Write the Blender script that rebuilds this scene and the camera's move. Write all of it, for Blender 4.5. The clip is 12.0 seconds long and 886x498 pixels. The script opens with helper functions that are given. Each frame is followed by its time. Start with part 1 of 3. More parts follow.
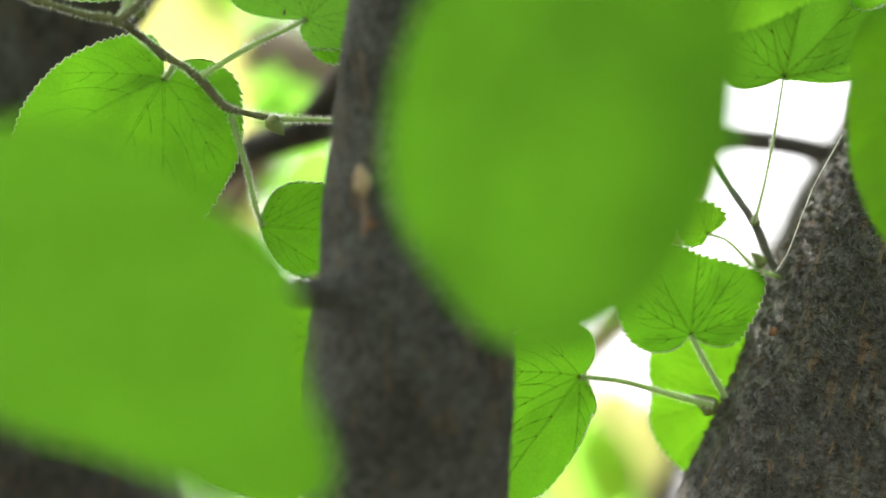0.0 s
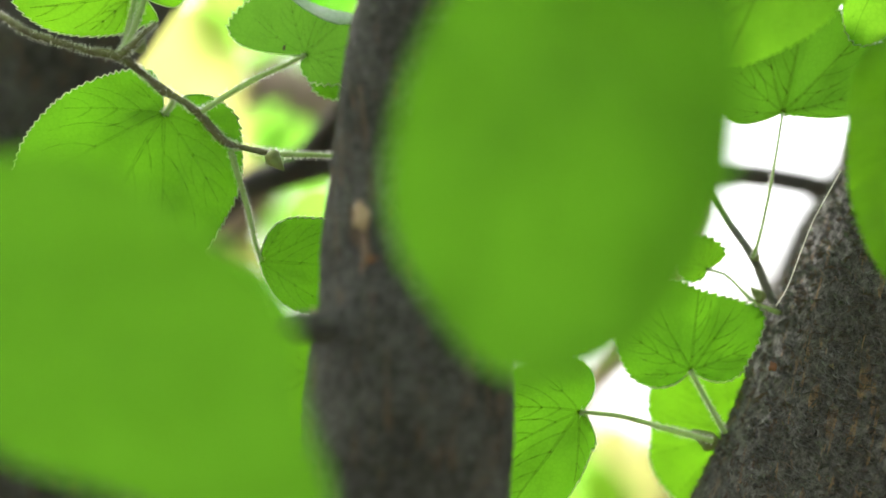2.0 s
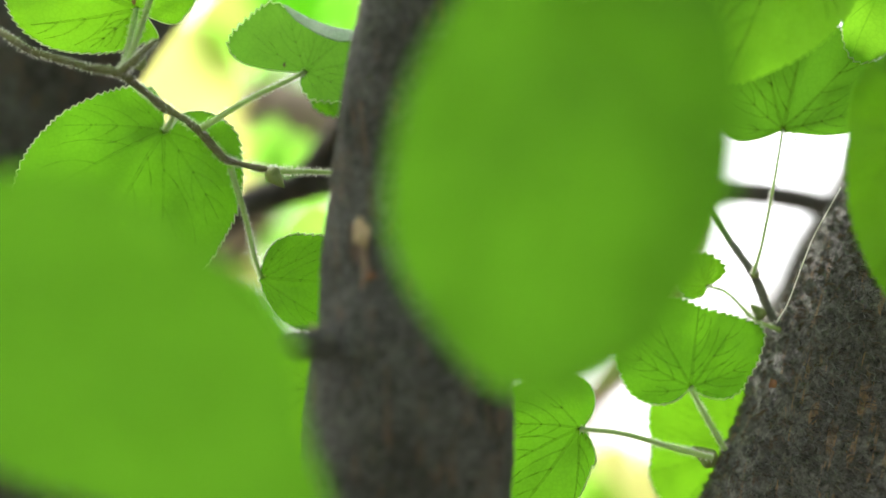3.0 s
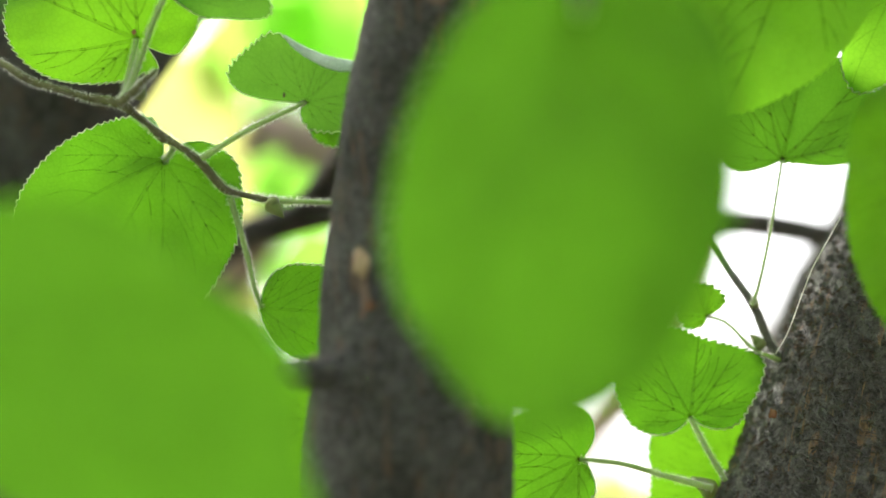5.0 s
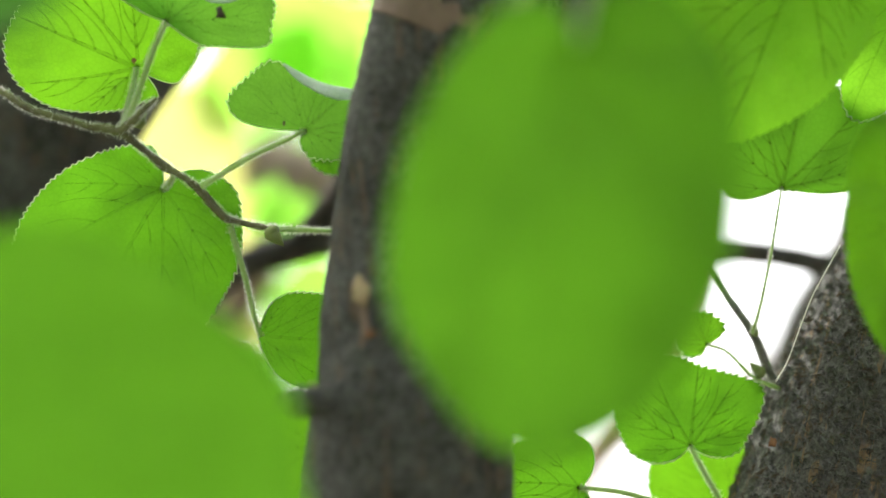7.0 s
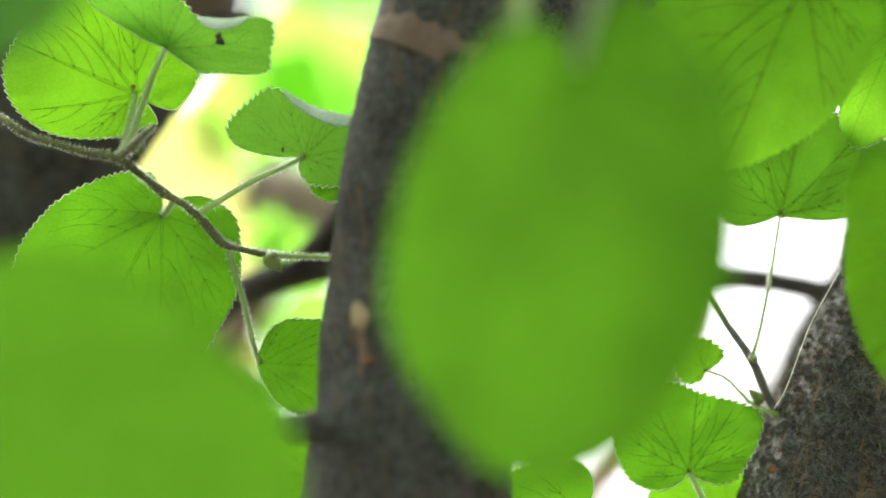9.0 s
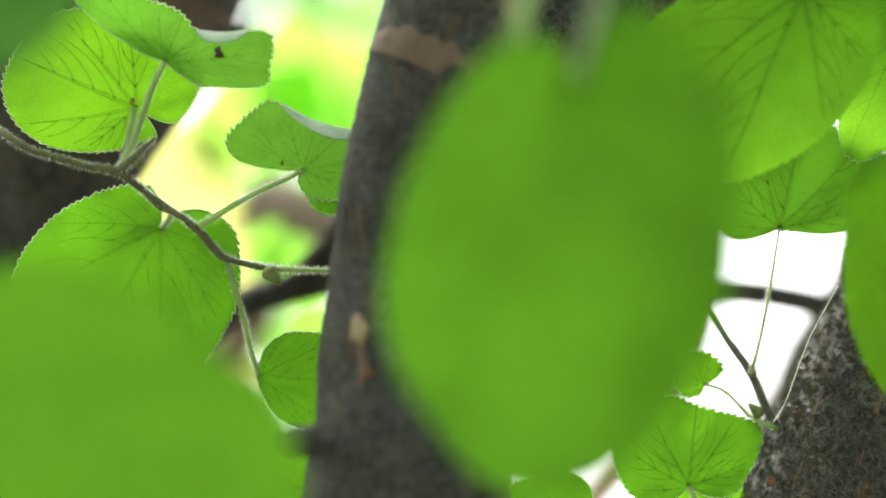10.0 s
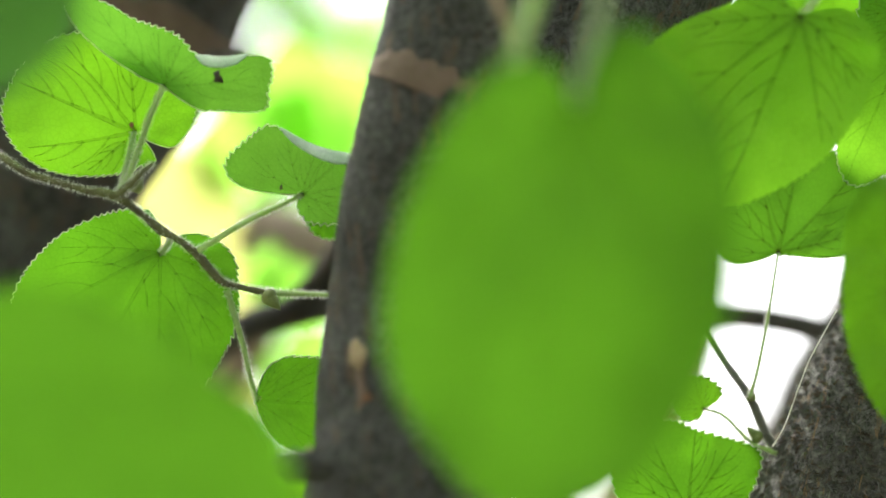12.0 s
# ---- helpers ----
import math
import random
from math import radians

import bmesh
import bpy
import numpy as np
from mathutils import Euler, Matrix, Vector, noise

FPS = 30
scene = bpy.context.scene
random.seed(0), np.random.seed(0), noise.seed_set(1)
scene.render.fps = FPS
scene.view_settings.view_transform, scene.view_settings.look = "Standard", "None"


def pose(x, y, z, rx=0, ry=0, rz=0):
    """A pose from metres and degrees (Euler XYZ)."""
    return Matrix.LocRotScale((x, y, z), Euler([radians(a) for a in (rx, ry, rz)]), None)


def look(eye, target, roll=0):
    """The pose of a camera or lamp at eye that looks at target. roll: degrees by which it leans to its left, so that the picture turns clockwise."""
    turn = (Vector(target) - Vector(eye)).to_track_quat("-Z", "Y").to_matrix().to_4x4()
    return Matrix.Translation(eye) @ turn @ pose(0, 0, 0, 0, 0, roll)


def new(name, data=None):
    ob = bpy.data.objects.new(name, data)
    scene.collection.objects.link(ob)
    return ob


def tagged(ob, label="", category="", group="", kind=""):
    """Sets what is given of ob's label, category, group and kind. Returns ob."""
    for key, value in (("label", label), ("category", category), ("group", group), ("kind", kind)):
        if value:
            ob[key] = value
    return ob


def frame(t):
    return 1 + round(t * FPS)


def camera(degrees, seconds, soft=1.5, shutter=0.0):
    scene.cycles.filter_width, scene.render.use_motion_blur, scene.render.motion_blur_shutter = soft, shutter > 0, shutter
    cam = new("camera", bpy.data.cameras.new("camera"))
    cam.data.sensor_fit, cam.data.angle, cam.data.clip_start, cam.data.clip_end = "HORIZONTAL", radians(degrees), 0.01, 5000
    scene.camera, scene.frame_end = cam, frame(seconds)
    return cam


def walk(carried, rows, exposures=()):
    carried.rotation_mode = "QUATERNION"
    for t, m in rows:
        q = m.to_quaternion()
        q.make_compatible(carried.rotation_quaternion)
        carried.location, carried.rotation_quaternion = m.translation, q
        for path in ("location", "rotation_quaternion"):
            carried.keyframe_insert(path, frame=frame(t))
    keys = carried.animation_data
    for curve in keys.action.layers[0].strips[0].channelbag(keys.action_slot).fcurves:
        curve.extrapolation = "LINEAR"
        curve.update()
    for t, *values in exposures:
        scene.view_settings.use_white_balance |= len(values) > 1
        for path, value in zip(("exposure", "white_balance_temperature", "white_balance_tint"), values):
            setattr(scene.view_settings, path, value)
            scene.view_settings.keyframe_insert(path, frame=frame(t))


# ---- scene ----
# The camera stands on a tripod, looks slightly up into a linden and tilts up by four degrees; the lens sinks a little as it tilts.
cam = camera(20.0, 12.0, soft=1.5)
EYE, TILT, SINK = 1.5, 8.0, 0.0045 / 3.97
# seconds, turn to the right, turn up (degrees)
ROWS = [
    (0.0, 0.0, 0.0), (0.5, 0.0, 0.205), (1.0, 0.002, 0.402), (1.5, 0.005, 0.595), (2.0, 0.012, 0.798),
    (2.5, 0.01, 0.987), (3.0, 0.012, 1.183), (5.0, 0.02, 1.868), (5.5, 0.02, 2.027), (6.0, 0.022, 2.184),
    (6.5, 0.022, 2.342), (7.0, 0.028, 2.512), (9.0, 0.055, 3.113), (9.5, 0.06, 3.263), (10.0, 0.073, 3.419),
    (10.5, 0.085, 3.556), (11.0, 0.093, 3.695), (11.5, 0.097, 3.835), (12.0, 0.1, 3.97),
]
walk(cam, [(t, pose(0, 0, EYE - SINK * up, 90 + TILT + up + math.degrees(SINK * up / 0.89), 0, -right)) for t, right, up in ROWS])
# A long lens at a wide stop: sharp on the leaves of the middle distance.
cam.data.dof.use_dof = True
cam.data.dof.focus_distance = 0.897
cam.data.dof.aperture_fstop = 3.4

# ---- light ----
SUN_UP, SUN_TURN = 50.0, -25.0      # degrees over the horizon; from straight ahead to the left
world = bpy.data.worlds.new("sky")
world.use_nodes = True
scene.world = world
wn = world.node_tree.nodes
sky = wn.new("ShaderNodeTexSky")
sky.sky_type, sky.sun_disc = "NISHITA", False
sky.sun_elevation, sky.sun_rotation = radians(SUN_UP), radians(SUN_TURN)
sky.air_density, sky.dust_density, sky.ozone_density = 1.0, 6.0, 0.6
haze = wn.new("ShaderNodeHueSaturation")
haze.inputs["Saturation"].default_value = 0.2
world.node_tree.links.new(sky.outputs[0], haze.inputs["Color"])
world.node_tree.links.new(haze.outputs[0], wn["Background"].inputs["Color"])
wn["Background"].inputs["Strength"].default_value = 0.15
sun = new("sun", bpy.data.lights.new("sun", "SUN"))
sun.data.energy, sun.data.angle, sun.data.color = 1.3, radians(20), (1.0, 0.95, 0.86)
sun.matrix_world = look((4 * math.sin(radians(SUN_TURN)), 4, 4 * math.tan(radians(SUN_UP)) + 1.5), (0, 0, 1.5))
scene.view_settings.exposure = 2.0


# ---- materials ----
def material(name):
    m = bpy.data.materials.new(name)
    m.use_nodes = True
    m.node_tree.nodes.clear()
    nodes, links = m.node_tree.nodes, m.node_tree.links

    def add(kind, **given):
        n = nodes.new("ShaderNode" + kind)
        for key, value in given.items():
            key = key.replace("_", " ")
            if isinstance(value, bpy.types.NodeSocket):
                links.new(value, n.inputs[key])
            else:
                n.inputs[key].default_value = value
        return n

    def join(a, b):
        links.new(a, b)
    return m, add, join


def ramp(add, join, fac, stops):
    n = add("ValToRGB")
    join(fac, n.inputs[0])
    e = n.color_ramp.elements
    while len(e) < len(stops):
        e.new(0.5)
    for k, (at, c) in enumerate(stops):
        e[k].position, e[k].color = at, (*c, 1)
    return n.outputs[0]


def mixed(add, join, fac, a, b, how="MIX"):
    n = add("MixRGB")
    n.blend_type = how
    for s, v in zip(n.inputs, (fac, a, b)):
        if isinstance(v, bpy.types.NodeSocket):
            join(v, s)
        else:
            s.default_value = v if s.type == "VALUE" else (*v, 1)
    return n.outputs[0]


def leaf_material(name, dark, light, glow, share=0.6, rough=0.55):
    """A thin green leaf: reflects a little, lets light through; fine net of veins and soft blotches."""
    m, add, join = material(name)
    co = add("TexCoord").outputs["Object"]
    blot = add("TexNoise", Vector=co, Scale=45.0, Detail=4.0, Roughness=0.6)
    info = add("ObjectInfo").outputs["Random"]
    net = add("TexVoronoi", Vector=co, Scale=480.0)
    net.feature = "DISTANCE_TO_EDGE"
    cells = ramp(add, join, net.outputs["Distance"], [(0.0, (0.72, 0.76, 0.7)), (0.12, (1, 1, 1))])
    fine = add("TexNoise", Vector=co, Scale=900.0, Detail=2.0)
    base = mixed(add, join, blot.outputs[0], dark, light)
    base = mixed(add, join, 0.35, base, cells, "MULTIPLY")
    through_ = mixed(add, join, ramp(add, join, blot.outputs[0], [(0.3, (0, 0, 0)), (0.7, (1, 1, 1))]), [g * 0.86 for g in glow], [min(1, g * 1.08) for g in glow])
    through_ = mixed(add, join, 0.35, through_, cells, "MULTIPLY")
    hue = add("HueSaturation", Color=through_)
    val = add("MapRange", Value=info)
    val.inputs["To Min"].default_value, val.inputs["To Max"].default_value = 0.9, 1.1
    join(val.outputs[0], hue.inputs["Value"])
    hgt = add("Math")
    hgt.operation = "ADD"
    join(net.outputs["Distance"], hgt.inputs[0])
    join(fine.outputs[0], hgt.inputs[1])
    bump = add("Bump", Strength=0.25, Distance=0.0006, Height=hgt.outputs[0])
    face = add("BsdfPrincipled", Base_Color=base, Roughness=rough, Normal=bump.outputs[0])
    face.inputs["Specular IOR Level"].default_value = 0.15
    thin = add("BsdfTranslucent", Color=hue.outputs[0], Normal=bump.outputs[0])
    mix = add("MixShader", Fac=share)
    join(face.outputs[0], mix.inputs[1])
    join(thin.outputs[0], mix.inputs[2])
    join(mix.outputs[0], add("OutputMaterial").inputs[0])
    return m


def plain_material(name, a, b, scale=60.0, rough=0.7, relief=0.0004, clear=0.0, sheer=0.0):
    """Two mixed tones, with fine grain."""
    m, add, join = material(name)
    co = add("TexCoord").outputs["Object"]
    big = add("TexNoise", Vector=co, Scale=scale, Detail=5.0, Roughness=0.65)
    small = add("TexNoise", Vector=co, Scale=scale * 9, Detail=3.0)
    col = mixed(add, join, ramp(add, join, big.outputs[0], [(0.35, (0, 0, 0)), (0.65, (1, 1, 1))]), a, b)
    col = mixed(add, join, 0.5, col, ramp(add, join, small.outputs[0], [(0.2, (0.6, 0.6, 0.6)), (0.8, (1, 1, 1))]), "MULTIPLY")
    bump = add("Bump", Strength=0.7, Distance=relief, Height=small.outputs[0])
    face = add("BsdfPrincipled", Base_Color=col, Roughness=rough, Normal=bump.outputs[0])
    out = face.outputs[0]
    if clear:
        thin = add("BsdfTranslucent", Color=col)
        mix = add("MixShader", Fac=clear)
        join(out, mix.inputs[1])
        join(thin.outputs[0], mix.inputs[2])
        out = mix.outputs[0]
    if sheer:
        mix = add("MixShader", Fac=sheer)
        join(out, mix.inputs[1])
        join(add("BsdfTransparent").outputs[0], mix.inputs[2])
        out = mix.outputs[0]
    join(out, add("OutputMaterial").inputs[0])
    return m


def bark_material(name, dark, mid, pale, rust):
    """Dark grey-brown bark: fine pits, broken rusty fissures along the stem, pale crusts on the ridges."""
    m, add, join = material(name)
    co = add("TexCoord").outputs["Object"]
    long = add("Mapping", Vector=co)
    long.inputs["Scale"].default_value = (1, 1, 0.07)
    mott = add("TexNoise", Vector=co, Scale=34.0, Detail=7.0, Roughness=0.75)
    grain = add("TexNoise", Vector=co, Scale=420.0, Detail=5.0, Roughness=0.7)
    curl = add("TexNoise", Vector=co, Scale=300.0, Detail=3.0, Roughness=0.5, Distortion=0.8)
    patch = add("TexNoise", Vector=co, Scale=70.0, Detail=3.0)
    streak = add("TexNoise", Vector=long.outputs[0], Scale=270.0, Detail=3.0, Roughness=0.55)
    broken = add("TexNoise", Vector=co, Scale=110.0, Detail=3.0)
    col = mixed(add, join, ramp(add, join, mott.outputs[0], [(0.38, (0, 0, 0)), (0.62, (1, 1, 1))]), dark, mid)
    col = mixed(add, join, 0.8, col, ramp(add, join, grain.outputs[0], [(0.36, (0.15, 0.14, 0.14)), (0.62, (1.3, 1.28, 1.26))]), "MULTIPLY")
    crack = ramp(add, join, streak.outputs[0], [(0.56, (0, 0, 0)), (0.6, (1, 1, 1)), (0.68, (0.4, 0.4, 0.4))])
    crack = mixed(add, join, 1.0, crack, ramp(add, join, broken.outputs[0], [(0.42, (0, 0, 0)), (0.54, (0.95, 0.95, 0.95))]), "MULTIPLY")
    col = mixed(add, join, crack, col, rust)
    edge = ramp(add, join, curl.outputs[0], [(0.455, (0, 0, 0)), (0.495, (1, 1, 1)), (0.535, (0, 0, 0))])
    some = ramp(add, join, patch.outputs[0], [(0.42, (0, 0, 0)), (0.6, (0.5, 0.5, 0.5))])
    lines = mixed(add, join, 1.0, edge, some, "MULTIPLY")
    col = mixed(add, join, lines, col, pale)
    b1 = add("Bump", Strength=1.0, Distance=0.004, Height=grain.outputs[0])
    b2 = add("Bump", Strength=1.0, Distance=0.0016, Height=lines, Normal=b1.outputs[0])
    face = add("BsdfPrincipled", Base_Color=col, Roughness=0.8, Normal=b2.outputs[0])
    face.inputs["Specular IOR Level"].default_value = 0.3
    join(face.outputs[0], add("OutputMaterial").inputs[0])
    return m


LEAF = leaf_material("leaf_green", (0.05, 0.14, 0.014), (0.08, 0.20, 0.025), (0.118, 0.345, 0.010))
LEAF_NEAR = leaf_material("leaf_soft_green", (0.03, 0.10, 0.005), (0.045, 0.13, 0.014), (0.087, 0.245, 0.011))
# Leaf green darkened: the shade on the overhead leaf is in its colour.
LEAF_SHADED = leaf_material("leaf_shaded_green", (0.02, 0.07, 0.015), (0.03, 0.09, 0.02), (0.05, 0.14, 0.02))
LEAF_FLAT = leaf_material("leaf_dull_green", (0.05, 0.13, 0.02), (0.07, 0.16, 0.03), (0.148, 0.385, 0.028))
# LEAF again, its glow raised to make up for shadow on it.
LEAF_LIT = leaf_material("leaf_lit_green", (0.05, 0.14, 0.014), (0.08, 0.20, 0.025), (0.31, 0.74, 0.03))
LEAF_BRIGHT = leaf_material("leaf_bright_green", (0.06, 0.16, 0.016), (0.09, 0.22, 0.03), (0.155, 0.40, 0.010))
# Distant leaves: part of their sunlit brightness is put into the colour.
LEAF_SUNLIT = leaf_material("leaf_sunlit_green", (0.07, 0.17, 0.02), (0.10, 0.22, 0.03), (0.35, 0.76, 0.09))
LEAF_YELLOW = leaf_material("leaf_yellowing", (0.25, 0.26, 0.06), (0.35, 0.34, 0.08), (0.52, 0.52, 0.17))
LEAF_FAR = leaf_material("leaf_crown", (0.04, 0.10, 0.015), (0.08, 0.17, 0.025), (0.30, 0.65, 0.05))
VEIN = plain_material("vein", (0.24, 0.36, 0.06), (0.34, 0.40, 0.09), 200, 0.6, clear=0.8, sheer=0.9)
VEIN_DARK = plain_material("vein_brown", (0.16, 0.20, 0.05), (0.22, 0.22, 0.06), 200, 0.6, clear=0.75, sheer=0.82)
LEAF_PALE = plain_material("leaf_upper_face", (0.42, 0.56, 0.44), (0.55, 0.66, 0.56), 120, 0.5, clear=0.3)
# Near-white: the backlit glow of fine margin hairs, put into the colour.
RIM = plain_material("leaf_margin", (0.8, 0.9, 0.65), (0.9, 0.95, 0.8), 300, 0.8, clear=0.8)
STALK = plain_material("leaf_stalk", (0.46, 0.62, 0.25), (0.56, 0.70, 0.34), 150, 0.6, clear=0.55)
TWIG = plain_material("twig_bark", (0.085, 0.075, 0.04), (0.15, 0.155, 0.06), 130, 0.7)
HAIR = plain_material("fine_hair", (0.8, 0.8, 0.72), (0.9, 0.9, 0.85), 300, 0.8, clear=0.65)
BUD = plain_material("bud_scale", (0.16, 0.22, 0.06), (0.25, 0.28, 0.09), 180, 0.5)
DRY = plain_material("dry_wood", (0.34, 0.23, 0.13), (0.48, 0.36, 0.23), 160, 0.8)
BAND = plain_material("reddish_bark", (0.14, 0.092, 0.07), (0.2, 0.135, 0.105), 90, 0.85, 0.001)
CRUST = plain_material("grey_crust", (0.11, 0.107, 0.103), (0.25, 0.245, 0.237), 90, 0.9)
CRUST_DARK = plain_material("brown_crust", (0.10, 0.085, 0.078), (0.24, 0.18, 0.14), 90, 0.9)
RUST = plain_material("rusty_flake", (0.2, 0.085, 0.04), (0.28, 0.13, 0.065), 200, 0.8)
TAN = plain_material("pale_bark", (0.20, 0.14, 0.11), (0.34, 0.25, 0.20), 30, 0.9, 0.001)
# Lit copy of the pale bark: the sun is put into its colour.
TAN_LIT = plain_material("pale_bark_lit", (0.44, 0.29, 0.20), (0.56, 0.40, 0.30), 30, 0.9, 0.001)
SPECK = plain_material("dark_speck", (0.02, 0.012, 0.01), (0.05, 0.03, 0.015), 600, 0.6)
BARK = bark_material("bark_grey", (0.13, 0.122, 0.118), (0.28, 0.265, 0.255), (0.32, 0.32, 0.31), (0.38, 0.245, 0.15))
BARK_DARK = bark_material("bark_dark", (0.06, 0.056, 0.054), (0.15, 0.145, 0.14), (0.32, 0.32, 0.31), (0.16, 0.105, 0.075))
SOIL = plain_material("grass_and_soil", (0.045, 0.075, 0.02), (0.11, 0.085, 0.05), 0.8, 0.95, 0.01)


# ---- builders ----
def mesh_of(name, verts, faces, mat, smooth=True):
    me = bpy.data.meshes.new(name)
    me.from_pydata([tuple(v) for v in verts], [], faces)
    me.materials.append(mat)
    if smooth:
        me.polygons.foreach_set("use_smooth", [True] * len(me.polygons))
    me.update()
    return me


def part(name, me, parent, label="", place=None):
    ob = new(name, me)
    ob.parent = parent
    if place is not None:
        ob.matrix_local = place
    return tagged(ob, label)


def thing(name, place, label, category, group="", kind=""):
    ob = new(name)
    ob.empty_display_size = 0.1
    ob.matrix_world = place
    return tagged(ob, label, category, group, kind)


def bend(points, steps):
    """A smooth line through points (place and radius), with that many steps a span."""
    p = [np.array(q, float) for q in points]
    p = [2 * p[0] - p[1]] + p + [2 * p[-1] - p[-2]]
    line = []
    for i in range(1, len(p) - 2):
        n = steps[i - 1] if isinstance(steps, (list, tuple)) else steps
        a, b, c, d = p[i - 1:i + 3]
        t1 = np.linalg.norm((b - a)[:3]) ** 0.5
        t2 = t1 + np.linalg.norm((c - b)[:3]) ** 0.5
        t3 = t2 + np.linalg.norm((d - c)[:3]) ** 0.5
        for t in t1 + (t2 - t1) * np.arange(n) / n:
            u = a + (b - a) * t / t1
            v = b + (c - b) * (t - t1) / (t2 - t1)
            w = c + (d - c) * (t - t2) / (t3 - t2)
            k = u + (v - u) * t / t2
            m = v + (w - v) * (t - t1) / (t3 - t1)
            line.append(k + (m - k) * (t - t1) / (t2 - t1))
    line.append(p[-2])
    return np.array(line)


def tube(line, sides, rough=None):
    """Verts and faces of a round tube along a line of x, y, z, radius. rough(u, v, place) moves the skin out."""
    verts, faces, n = [], [], len(line)
    ref = Vector((0.3, -1, 0.1))
    for i in range(n):
        t = Vector(line[min(i + 1, n - 1)][:3] - line[max(i - 1, 0)][:3]).normalized()
        x = (ref - t * ref.dot(t)).normalized()
        y = t.cross(x)
        ref = x
        c, r = Vector(line[i][:3]), line[i][3]
        for k in range(sides):
            a = 2 * math.pi * k / sides
            way = x * math.cos(a) + y * math.sin(a)
            q = c + way * r
            if rough:
                q = q + way * rough(q, r)
            verts.append(q)
    for i in range(n - 1):
        for k in range(sides):
            a, b = i * sides + k, i * sides + (k + 1) % sides
            faces.append((a, b, b + sides, a + sides))
    faces.append(tuple(range(sides))[::-1])
    faces.append(tuple(range((n - 1) * sides, n * sides)))
    return verts, faces


def bark_skin(lean, deep):
    """Relief of bark: furrows along the stem, lumps across it."""
    turn = Vector((0, 0, 1)).rotation_difference(Vector(lean)).to_matrix().transposed()

    def move(q, r):
        p = turn @ q
        f = Vector((p.x, p.y, p.z * 0.25))
        a = noise.noise(p * 22) * 1.6
        b = 1 - abs(noise.noise(f * 150)) * 2
        c = noise.noise(p * 330)
        d = 1 - abs(noise.noise(p * 210 + Vector((3, 1, 7)))) * 3
        return deep * (a + 0.55 * b + 0.35 * c + 0.5 * max(d, 0))
    return move


def stem(name, points, steps, sides, mat, parent, label="", deep=0.0012):
    line = bend(points, steps)
    lean = Vector(line[-1][:3] - line[0][:3]).normalized()
    verts, faces = tube(line, sides, bark_skin(lean, deep) if deep else None)
    m = Matrix.Translation(line[0][:3]) @ Vector((0, 0, 1)).rotation_difference(lean).to_matrix().to_4x4()
    back = m.inverted()
    return part(name, mesh_of(name, [back @ v for v in verts], faces, mat), parent, label, parent.matrix_world.inverted() @ m)


def hairs(line, count, long, seed):
    """Fine standing hairs along a twig."""
    rnd = random.Random(seed)
    verts, faces = [], []
    for _ in range(count):
        i = rnd.randrange(len(line) - 1)
        c = Vector(line[i][:3]).lerp(Vector(line[i + 1][:3]), rnd.random())
        t = Vector(line[i + 1][:3] - line[i][:3]).normalized()
        w = Vector((rnd.gauss(0, 1), rnd.gauss(0, 1), rnd.gauss(0, 1)))
        w = (w - t * w.dot(t)).normalized()
        r, l = line[i][3], long * rnd.uniform(0.5, 1.2)
        s = t * 0.00007
        k = len(verts)
        verts += [c + w * r * 0.9 - s, c + w * r * 0.9 + s, c + w * (r + l) + t * rnd.uniform(-0.4, 0.4) * l]
        faces.append((k, k + 1, k + 2))
    return verts, faces


# Outline of a linden leaf: lengths from the stalk's end, at even angles from the tip all round, in leaf lengths.
HEART = (1.0, 0.9, 0.83, 0.765, 0.7, 0.635, 0.575, 0.51, 0.445, 0.375, 0.3, 0.2, 0.05, 0.2, 0.3, 0.375, 0.445, 0.51, 0.575, 0.635, 0.7, 0.765, 0.83, 0.9)


def outline(a, form=HEART):
    """Smooth length at the angle a (degrees from the midrib)."""
    n = len(form)
    u = (a % 360) / 360 * n
    i, f = int(u) % n, u - int(u)
    p, q, r, s = (form[(i + k) % n] for k in (-1, 0, 1, 2))
    m0, m1 = (r - p) / 2, (s - q) / 2
    lim = 3 * min(q, r)
    m0, m1 = max(-lim, min(lim, m0)), max(-lim, min(lim, m1))
    h = f * f * (3 - 2 * f)
    return max(0.01, q + (r - q) * h + m0 * f * (1 - f) ** 2 - m1 * f * f * (1 - f))


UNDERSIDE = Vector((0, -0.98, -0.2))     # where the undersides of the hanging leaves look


class Leaf:
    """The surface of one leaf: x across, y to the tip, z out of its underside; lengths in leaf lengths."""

    def __init__(self, wide, cup, droop, wave, fold, seed, skew):
        self.wide, self.cup, self.droop, self.wave, self.fold, self.seed, self.skew = wide, cup, droop, wave, fold, seed, skew

    def at(self, x, y):
        x *= self.wide * (1 + self.skew * (1 if x > 0 else -1))
        z = self.cup * x * x - self.droop * y * y + self.fold * abs(x)
        z += self.wave * noise.noise(Vector((x * 3.1, y * 3.1, self.seed * 3.7)))
        z += 0.25 * self.wave * noise.noise(Vector((x * 9, y * 9, self.seed * 1.3)))
        return Vector((x, y, z))


